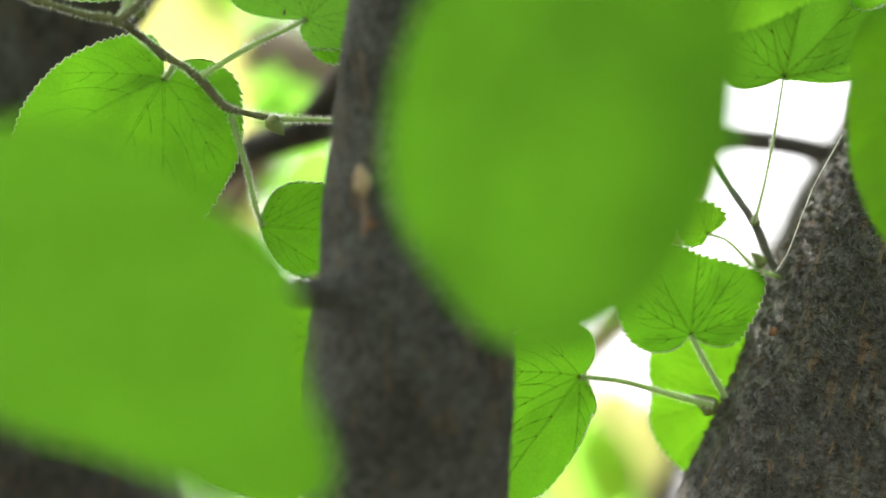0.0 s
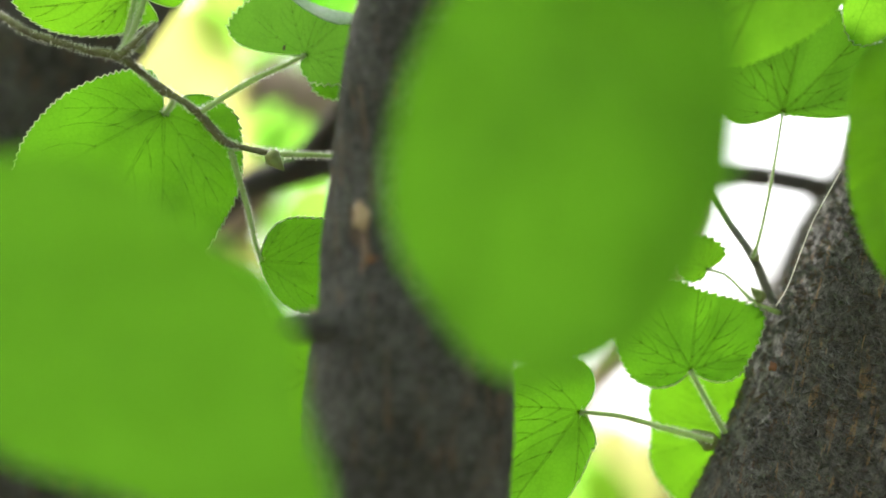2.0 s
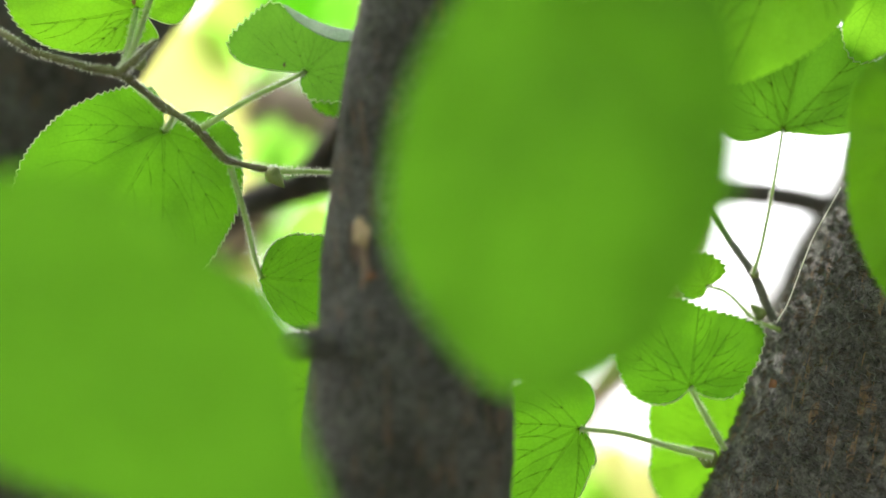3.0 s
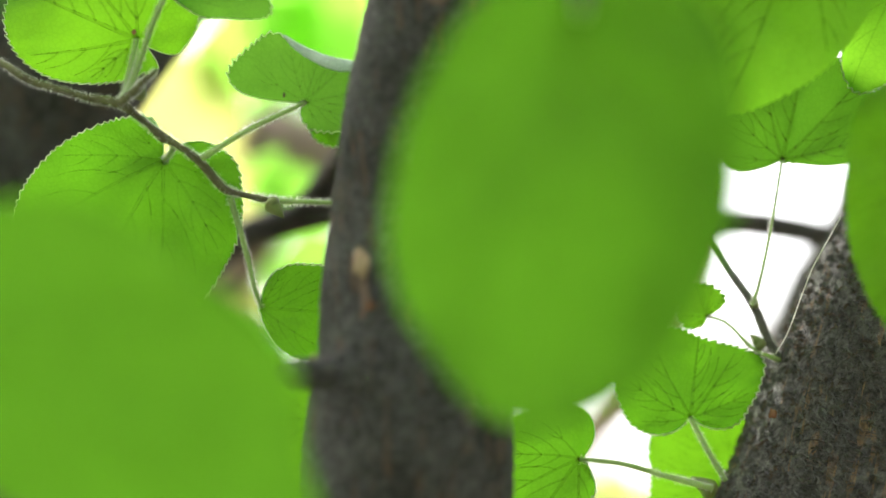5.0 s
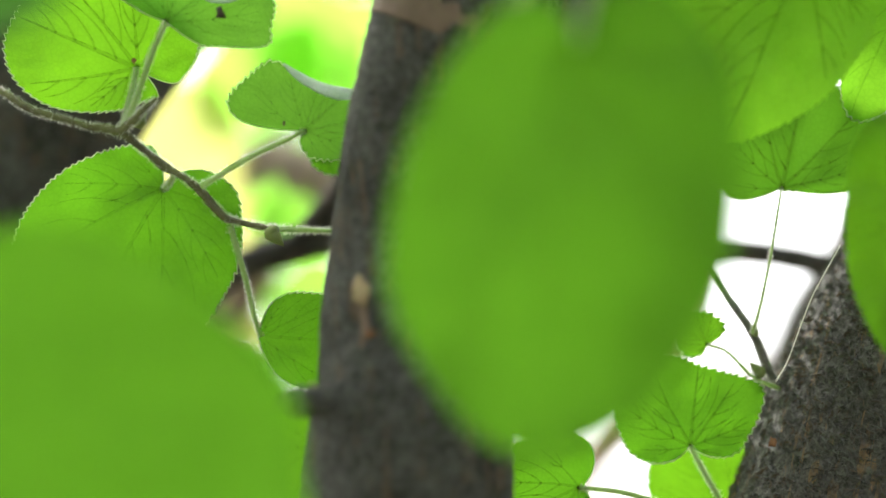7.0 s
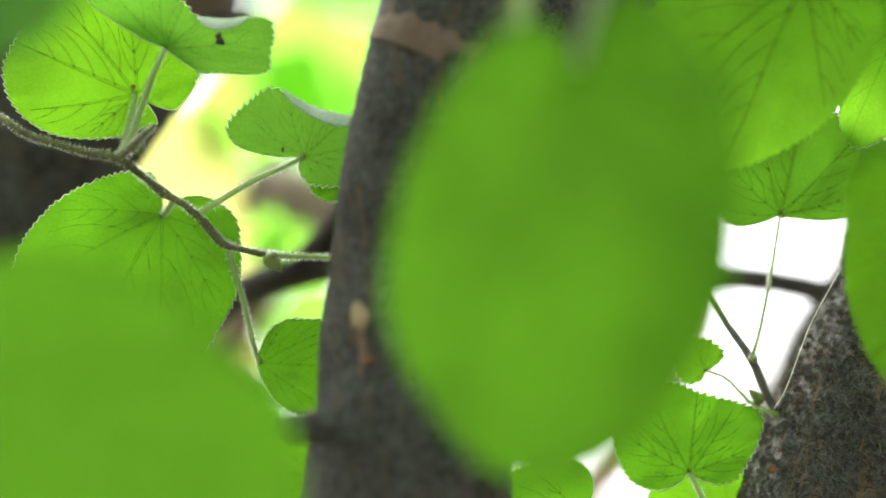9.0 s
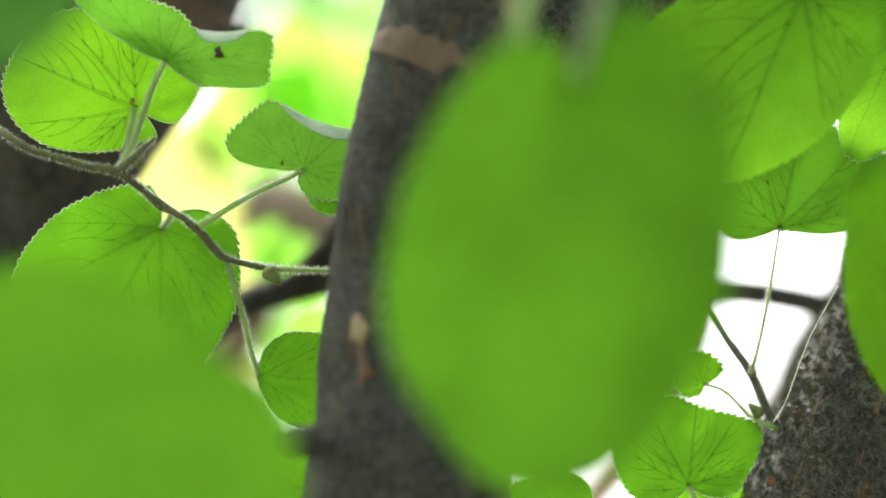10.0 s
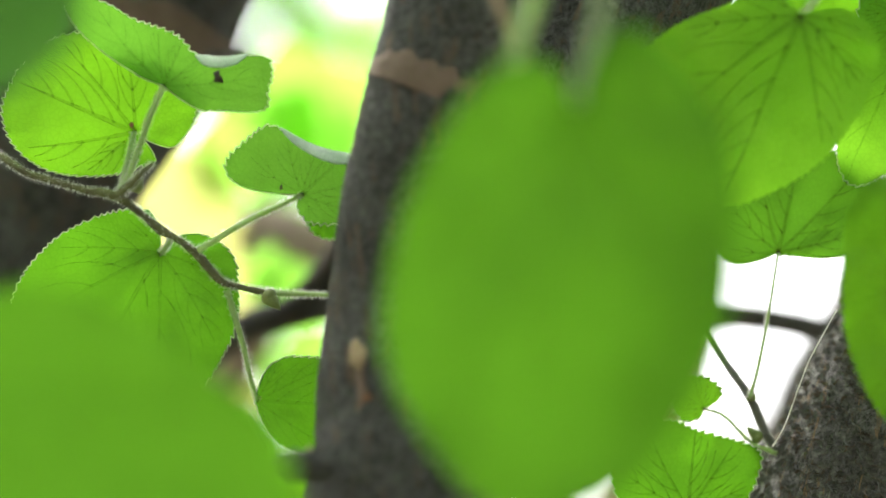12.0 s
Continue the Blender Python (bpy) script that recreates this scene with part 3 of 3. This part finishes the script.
def curled_margin(parent, points, label="pale upper face of the curled-over margin"):
    """The rolled edge of a leaf: a half-open tube along points (place, half width)."""
    line = bend(points, 12)
    verts, faces, n = [], [], 9
    for i, (x, y, z, r) in enumerate(line):
        t = Vector(line[min(i + 1, len(line) - 1)][:3] - line[max(i - 1, 0)][:3]).normalized()
        side = t.cross(Vector((0, -1, 0))).normalized()
        out = side.cross(t)
        for k in range(n):
            a = math.pi * (k / (n - 1) * 1.3 - 0.65)
            w = r * (1 + 0.12 * noise.noise(Vector((i * 0.4, k * 0.5, 2))))
            verts.append(Vector((x, y, z)) + side * w * math.sin(a) - out * w * 0.5 * math.cos(a))
    for i in range(len(line) - 1):
        for k in range(n - 1):
            a = i * n + k
            faces.append((a, a + 1, a + n + 1, a + n))
    return part("curled_margin", mesh_of("curled_margin", verts, faces, LEAF_PALE), parent, label, parent.matrix_world.inverted())


curled_margin(tree, [(-0.0847, 0.8389, 1.7469, 0.0004), (-0.0814, 0.8393, 1.7452, 0.0018), (-0.0769, 0.8394, 1.7444, 0.0022), (-0.0716, 0.8393, 1.7450, 0.0018), (-0.0665, 0.8389, 1.7469, 0.0004)])
curled_margin(tree, [(-0.0555, 0.8510, 1.7239, 0.0004), (-0.0508, 0.8518, 1.7201, 0.0014), (-0.0438, 0.8527, 1.7162, 0.0020), (-0.0369, 0.8531, 1.7139, 0.0024), (-0.0290, 0.8533, 1.7131, 0.0018)])


def fleck(parent, place, size, seed, mat, label):
    """A tiny crumpled crumb."""
    verts, faces = [], []
    for i in range(5):
        a = math.pi * (i + 0.5) / 5
        for k in range(8):
            b = math.pi * k / 4
            v = Vector((math.sin(a) * math.cos(b), 0.5 * math.sin(a) * math.sin(b), 1.4 * math.cos(a)))
            verts.append(v * size * (1 + 0.8 * noise.noise(v * 1.7 + Vector((seed, 0, 0)))))
    faces = [(i * 8 + k, i * 8 + (k + 1) % 8, i * 8 + 8 + (k + 1) % 8, i * 8 + 8 + k) for i in range(4) for k in range(8)]
    faces += [tuple(range(8))[::-1], tuple(range(32, 40))]
    part("fleck", mesh_of("fleck", verts, faces, mat), parent, label, parent.matrix_world.inverted() @ Matrix.Translation(place))


fleck(tree, (-0.0256, 0.7952, 1.6335), 0.0028, 9, DRY, "round dry tan bud on a spur")
fleck(tree, (-0.0762, 0.8348, 1.7375), 0.0017, 1, SPECK, "black crumb stuck to a leaf")
fleck(tree, (-0.1083, 0.8567, 1.7263), 0.0007, 2, RUST, "orange-brown crumb where leaf and stalk meet")
fleck(tree, (-0.0551, 0.8525, 1.7027), 0.0006, 3, SPECK, "dark spot on a leaf")
fleck(tree, (0.1176, 0.8904, 1.5953), 0.0014, 4, RUST, "rusty flake on the bark")
fleck(tree, (-0.0694, 0.8845, 1.6520), 0.0008, 5, SPECK, "dark crumb on a stalk")


# leaves on short shoots of the leaning stem
bud(tree, (0.1008, 0.9292, 1.5704), (-0.83, -0.1, 0.55), 0.0105)
leaf(tree, (0.0496, 0.9056, 1.5807), (0.0196, 0.9120, 1.5352), form=(1.0, 0.88, 0.763, 0.674, 0.601, 0.572, 0.522, 0.452, 0.418, 0.385, 0.335, 0.273, 0.179, 0.069, 0.037, 0.033, 0.036, 0.044, 0.061, 0.114, 0.231, 0.304, 0.498, 0.824), stalk=((0.0645, 0.9048, 1.5790), (0.0810, 0.9074, 1.5747), (0.0982, 0.9120, 1.5707),), seed=15, rib=VEIN_DARK, label="green leaf with dark forked veins before the sky")
leaf(tree, (0.0906, 0.9134, 1.5967), (0.0941, 0.9090, 1.6280), form=(0.932, 0.928, 0.988, 1.069, 0.856, 0.668, 0.562, 0.382, 0.149, 0.04, 0.031, 0.027, 0.028, 0.035, 0.053, 0.278, 0.492, 0.67, 0.799, 0.941, 1.069, 1.119, 1.106, 1.047), stalk=((0.0960, 0.9129, 1.5859), (0.1029, 0.9117, 1.5734),), seed=17, rib=VEIN_DARK, label="green leaf with dark radiating veins on an upright stalk")
leaf(tree, (0.1081, 0.9485, 1.5774), (0.0786, 0.9499, 1.5668), form=(1.006, 0.937, 0.964, 1.06, 1.112, 1.125, 1.014, 0.957, 0.817, 0.622, 0.528, 0.397, 0.336, 0.31, 0.307, 0.326, 0.374, 0.479, 0.551, 0.686, 1.0, 1.063, 1.047, 1.037), seed=19, mat=LEAF_BRIGHT, label="bright yellow-green leaf behind the stem")
leaf(tree, (0.1104, 0.9712, 1.5596), (0.0934, 0.9733, 1.5445), form=(0.962, 0.802, 0.665, 0.559, 0.458, 0.349, 0.256, 0.214, 0.195, 0.191, 0.201, 0.175, 0.128, 0.107, 0.098, 0.096, 0.1, 0.114, 0.143, 0.211, 0.462, 0.845, 1.189, 1.277), seed=20, mat=LEAF_BRIGHT, label="small bright green toothed leaf behind the stem")
# Grey crust material puts the bright sky haze into this shoot's colour.
twig(tree, [(0.1345, 0.9338, 1.6101, 0.0016), (0.1218, 0.9236, 1.6247, 0.0016), (0.1146, 0.9147, 1.6382, 0.0016), (0.1053, 0.9128, 1.6516, 0.0012), (0.0969, 0.9110, 1.6644, 0.001), (0.0831, 0.8940, 1.6775, 0.0009)], "thin shoot with fine pale hairs, greyed as by haze", 250, 14, CRUST)
bud(tree, (0.1146, 0.9128, 1.6369), (0.2, 0, 1), 0.005)
twig(tree, [(0.1249, 0.9244, 1.6191, 0.001), (0.1157, 0.9170, 1.6217, 0.0006), (0.1099, 0.9114, 1.6258, 0.0004)], "thin pale side shoot", 60, 8, STALK)
bud(tree, (0.1182, 0.9168, 1.6228), (-0.6, -0.1, 0.6), 0.007)
# Darker near-leaf green gives this leaf the shade of its overlapping neighbours.
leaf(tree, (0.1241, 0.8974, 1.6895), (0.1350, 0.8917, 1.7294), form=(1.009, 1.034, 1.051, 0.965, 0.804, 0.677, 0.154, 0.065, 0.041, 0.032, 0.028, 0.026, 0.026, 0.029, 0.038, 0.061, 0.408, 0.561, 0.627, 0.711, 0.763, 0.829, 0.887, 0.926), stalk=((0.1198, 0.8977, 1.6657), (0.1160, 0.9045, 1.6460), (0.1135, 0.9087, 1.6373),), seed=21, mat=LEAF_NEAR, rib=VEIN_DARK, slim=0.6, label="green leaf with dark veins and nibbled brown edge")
leaf(tree, (0.0960, 0.9024, 1.6324), (0.0911, 0.9006, 1.6450), form=(0.964, 0.89, 0.826, 0.755, 0.722, 0.576, 0.105, 0.059, 0.042, 0.034, 0.031, 0.03, 0.031, 0.035, 0.043, 0.264, 0.404, 0.591, 0.69, 0.803, 0.852, 0.891, 0.958, 1.025), stalk=((0.1028, 0.9027, 1.6302), (0.1122, 0.9059, 1.6213),), seed=23, mat=LEAF_BRIGHT, slim=0.5, label="small pale green leaf before the sky")
leaf(tree, (0.1752, 0.7996, 1.6662), (0.1395, 0.8059, 1.6218), form=(0.99, 0.889, 0.821, 0.782, 0.772, 0.787, 0.744, 0.567, 0.372, 0.257, 0.207, 0.184, 0.176, 0.181, 0.174, 0.167, 0.171, 0.188, 0.227, 0.314, 0.456, 0.769, 0.977, 1.071), seed=25, mat=LEAF_BRIGHT, rim=False, label="broad green leaf with soft parallel veins")
leaf(tree, (0.1717, 0.8659, 1.7714), (0.1483, 0.8791, 1.7105), form=(0.992, 0.699, 0.452, 0.367, 0.327, 0.314, 0.287, 0.214, 0.181, 0.166, 0.105, 0.076, 0.063, 0.057, 0.056, 0.059, 0.066, 0.082, 0.12, 0.226, 0.289, 0.444, 0.647, 0.841), seed=27, mat=LEAF_LIT, label="bright yellow-green leaf with sunlit toothed edge")
leaf(tree, (0.1213, 0.8089, 1.7513), (0.0957, 0.8225, 1.6889), form=(1.0, 0.997, 1.011, 0.968, 0.695, 0.392, 0.295, 0.212, 0.113, 0.023, 0.021, 0.02, 0.02, 0.023, 0.027, 0.038, 0.236, 0.34, 0.418, 0.469, 0.532, 0.607, 0.721, 0.851), stalk=((0.1268, 0.8127, 1.7574), (0.1380, 0.8200, 1.7709),), seed=29, thick=0.0012, mat=LEAF_LIT, rim=False, rib=VEIN_DARK, label="large green leaf with dark branching veins")
leaf(tree, (0.1456, 0.8959, 1.8078), (0.1829, 0.9220, 1.7657), 0.90, 0, 0.1, 0.1, 0.08, 0, 31, LEAF_BRIGHT, label="bright yellow-green leaf")

twig(tree, [(0.1405, 0.8708, 1.6628, 0.00020), (0.1340, 0.8755, 1.6511, 0.00022), (0.1313, 0.8782, 1.6459, 0.00020), (0.1277, 0.8826, 1.6364, 0.00024), (0.1237, 0.8914, 1.6245, 0.00022), (0.1208, 0.9023, 1.6187, 0.00024)], "thin pale dry fibre along the bark", 40, 8, HAIR)
twig(tree, [(0.1314, 0.9125, 1.6897, 0.00040), (0.1288, 0.9132, 1.6843, 0.00030), (0.1255, 0.9141, 1.6783, 0.00020)], "thin pale green tendril", 20, 6, STALK)

# leaves on the low branch close to the eye
twig(tree, [(0.02, 0.88, 2.15, 0.006), (0.0369, 0.7269, 1.7887, 0.005), (0.0210, 0.6164, 1.7125, 0.0035), (-0.0535, 0.5949, 1.7217, 0.003), (-0.1330, 0.5971, 1.7066, 0.0025), (-0.1437, 0.6140, 1.6580, 0.0018)], "low brown twig overhead", 0)
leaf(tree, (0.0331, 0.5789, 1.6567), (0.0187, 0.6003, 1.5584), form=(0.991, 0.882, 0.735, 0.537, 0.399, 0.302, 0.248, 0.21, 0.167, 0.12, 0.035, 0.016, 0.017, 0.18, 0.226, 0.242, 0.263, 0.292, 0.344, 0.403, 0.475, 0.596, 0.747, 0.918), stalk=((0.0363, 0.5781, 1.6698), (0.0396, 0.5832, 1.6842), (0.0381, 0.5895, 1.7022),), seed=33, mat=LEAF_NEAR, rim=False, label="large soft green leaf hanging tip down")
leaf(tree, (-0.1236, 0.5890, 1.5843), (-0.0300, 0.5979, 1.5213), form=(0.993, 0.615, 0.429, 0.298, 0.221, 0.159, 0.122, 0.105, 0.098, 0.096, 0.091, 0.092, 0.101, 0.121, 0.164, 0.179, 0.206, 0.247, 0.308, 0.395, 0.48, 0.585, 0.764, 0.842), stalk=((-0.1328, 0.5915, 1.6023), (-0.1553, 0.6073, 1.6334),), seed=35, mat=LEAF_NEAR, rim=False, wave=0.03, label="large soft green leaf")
leaf(tree, (-0.1101, 0.5567, 1.6893), (-0.0903, 0.5620, 1.6648), form=(1.057, 1.096, 1.138, 1.077, 0.792, 0.152, 0.072, 0.049, 0.04, 0.035, 0.034, 0.034, 0.038, 0.046, 0.063, 0.082, 0.084, 0.093, 0.113, 0.157, 0.289, 0.675, 0.917, 1.008), seed=37, mat=LEAF_SHADED, rim=False, label="green leaf overhead, darkened as if shaded")

# ---- second linden behind, with its leaning stem ----
back_tree = thing("linden_tree", pose(-0.3, 1.2, 0), "older linden with a leaning dark brown stem", "tree")
stem("trunk", [(-0.22, 1.2, -0.05, 0.09), (-0.2, 1.16, 0.8, 0.072), (-0.1698, 1.1392, 1.4416, 0.066), (-0.1807, 1.1145, 1.5455, 0.064), (-0.2088, 1.0934, 1.6239, 0.062), (-0.2113, 1.0827, 1.6999, 0.06), (-0.1940, 1.0752, 1.7533, 0.056), (-0.1569, 1.0666, 1.8145, 0.056), (-0.1222, 1.0576, 1.8787, 0.052), (0.05, 1.3, 2.4, 0.04), (0.15, 1.5, 3.4, 0.02)],
     [12, 20, 40, 50, 50, 50, 60, 50, 20, 12], 180, BARK_DARK, back_tree, "dark brown bent trunk", 0.0011)
stem("bark_band", [(-0.1494, 1.0651, 1.8253, 0.0575), (-0.1445, 1.0638, 1.8346, 0.058), (-0.1390, 1.0624, 1.8444, 0.0575)], 10, 60, BAND, back_tree, "reddish-brown band of bare bark round the stem", 0.0006)
leaf(back_tree, (-0.2299, 1.7192, 1.8414), (-0.1520, 1.6700, 1.9200), 1.15, 20, seed=51, mat=LEAF_YELLOW, label="yellowing leaf in sunlight", fine=False)
for base, tip, wide, roll, mat in (
        ((-0.1433, 1.7077, 1.9232), (-0.0856, 1.6520, 1.9604), 0.8, 30, LEAF_SUNLIT), ((-0.0882, 1.7055, 1.9388), (-0.1086, 1.6467, 1.9982), 0.8, -20, LEAF_SUNLIT),
        ((-0.0502, 1.7543, 1.9514), (-0.0724, 1.6973, 1.9973), 0.8, 20, LEAF_SUNLIT), ((-0.1095, 1.4537, 1.7904), (-0.0945, 1.4507, 1.8118), 0.8, 40, LEAF_SUNLIT),
        ((-0.0979, 1.4547, 1.7838), (-0.0779, 1.4521, 1.8019), 0.8, 10, LEAF_SUNLIT), ((-0.0742, 1.6760, 1.7900), (-0.1201, 1.6775, 1.7786), 0.7, 10, LEAF_SUNLIT),
        ((-0.1659, 1.6775, 1.7786), (-0.1201, 1.6823, 1.7445), 0.7, 10, LEAF_YELLOW),
        ((0.1209, 1.5994, 1.6161), (0.0993, 1.6074, 1.5591), 0.8, 10, LEAF_YELLOW), ((0.0813, 1.6024, 1.5947), (0.1173, 1.6099, 1.5413), 0.8, 10, LEAF_SUNLIT)):
    leaf(back_tree, base, tip, wide, roll, seed=60, mat=mat, fine=False, label="sunlit leaf in the distance")
stem("limb", [(0.125, 1.7636, 1.48, 0.032), (0.1415, 1.7581, 1.5647, 0.023), (0.160, 1.7515, 1.6114, 0.016), (0.187, 1.7417, 1.6816, 0.012), (0.2818, 1.7745, 1.8070, 0.010)], 10, 24, BARK, back_tree, "grey branch in the distance", 0.0008)
stem("limb", [(0.0826, 1.6962, 1.6461, 0.010), (0.1093, 1.6909, 1.6840, 0.012), (0.1399, 1.6839, 1.7332, 0.011), (0.160, 1.6760, 1.7900, 0.010), (0.165, 1.6632, 1.8808, 0.006)], 10, 20, TAN_LIT, back_tree, "tan branch in the distance, sunlight in its colour", 0.0008)
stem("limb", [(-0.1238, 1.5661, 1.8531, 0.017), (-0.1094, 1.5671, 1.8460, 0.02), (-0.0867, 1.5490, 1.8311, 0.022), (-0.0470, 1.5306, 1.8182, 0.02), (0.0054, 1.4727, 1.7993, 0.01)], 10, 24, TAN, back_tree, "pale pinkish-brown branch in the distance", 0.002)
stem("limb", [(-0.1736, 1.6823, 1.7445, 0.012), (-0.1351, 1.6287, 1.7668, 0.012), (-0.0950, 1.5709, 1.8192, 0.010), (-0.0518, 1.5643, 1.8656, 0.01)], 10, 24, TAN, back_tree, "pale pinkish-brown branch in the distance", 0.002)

stem("limb", [(-0.1649, 1.2442, 1.9881, 0.009), (-0.1563, 1.6618, 2.0347, 0.006), (-0.1243, 1.7125, 1.9609, 0.005), (-0.1111, 1.7067, 1.8588, 0.004), (-0.1485, 1.7011, 1.7551, 0.003)], 12, 14, BARK_DARK, back_tree, "thin drooping branch in the distance", 0.0004)
twig(back_tree, [(-0.0960, 1.0089, 1.7981, 0.00160), (-0.0898, 1.0185, 1.8012, 0.00140), (-0.0863, 1.0278, 1.8052, 0.00170), (-0.0832, 1.0372, 1.8091, 0.00070)], "short dead twig on the trunk", 0, 8, BARK_DARK)

# crowns over the two lindens, unseen above the view, added also for shade
rnd = random.Random(4)
foliage("crown", tree, [((rnd.uniform(-1.3, 1.4) - 0.02, rnd.uniform(-1.2, 1.0), rnd.uniform(2.1, 3.6)), 0.35) for _ in range(60)], 34, 0.075, LEAF_FAR, 5, "spreading crown of green leaves")
foliage("crown", back_tree, [((rnd.uniform(-1.6, 1.0), rnd.uniform(0.6, 2.2), rnd.uniform(2.3, 3.8)), 0.35) for _ in range(45)], 34, 0.075, LEAF_FAR, 6, "spreading crown of green leaves")


# ---- trees farther off ----
def far_tree(x, y, high, wide, seed, low=0.3):
    rnd = random.Random(seed)
    t = thing("linden_tree", pose(x, y, 0), "distant linden with a bright green sunlit crown", "tree", "trees in the distance")
    stem("trunk", [(x, y, -0.1, high * 0.025), (x + 0.05, y, high * 0.3, high * 0.02), (x - 0.05, y, high * 0.6, high * 0.014), (x, y, high * 0.92, high * 0.004)], 10, 20, BARK, t, "grey trunk", 0.006)
    clumps = []
    for _ in range(16):
        a, z = rnd.uniform(0, 2 * math.pi), rnd.uniform(low, 0.95)
        r = wide * (1 - abs(z - 0.55) * 1.3) * rnd.uniform(0.45, 1)
        end = (x + r * math.cos(a), y + r * math.sin(a), z * high)
        stem("limb", [(x, y, high * max(low - 0.1, z - 0.25), high * 0.007), ((x + end[0]) / 2, (y + end[1]) / 2, high * (z - 0.08), high * 0.005), (*end, high * 0.002)], 6, 8, BARK, t, "", 0.003)
        clumps += [(end, wide * 0.34), (tuple(0.6 * e + 0.4 * c for e, c in zip(end, (x, y, high * z))), wide * 0.3)]
    foliage("crown", t, clumps, 66, 0.1, LEAF_SUNLIT, seed, "bright green leaf crown with gaps")
    return t


for x, y, high, wide, seed in ((-0.9, 7.5, 4.6, 1.0, 1), (-2.6, 9.0, 6.0, 1.7, 2), (0.3, 14.0, 7.5, 1.1, 3), (6.5, 13.0, 7.0, 2.2, 4), (-7.0, 6.0, 6.5, 2.2, 5), (5.0, -5.0, 6.5, 2.2, 6), (-4.5, -6.0, 6.5, 2.4, 7)):
    far_tree(x, y, high, wide, seed)
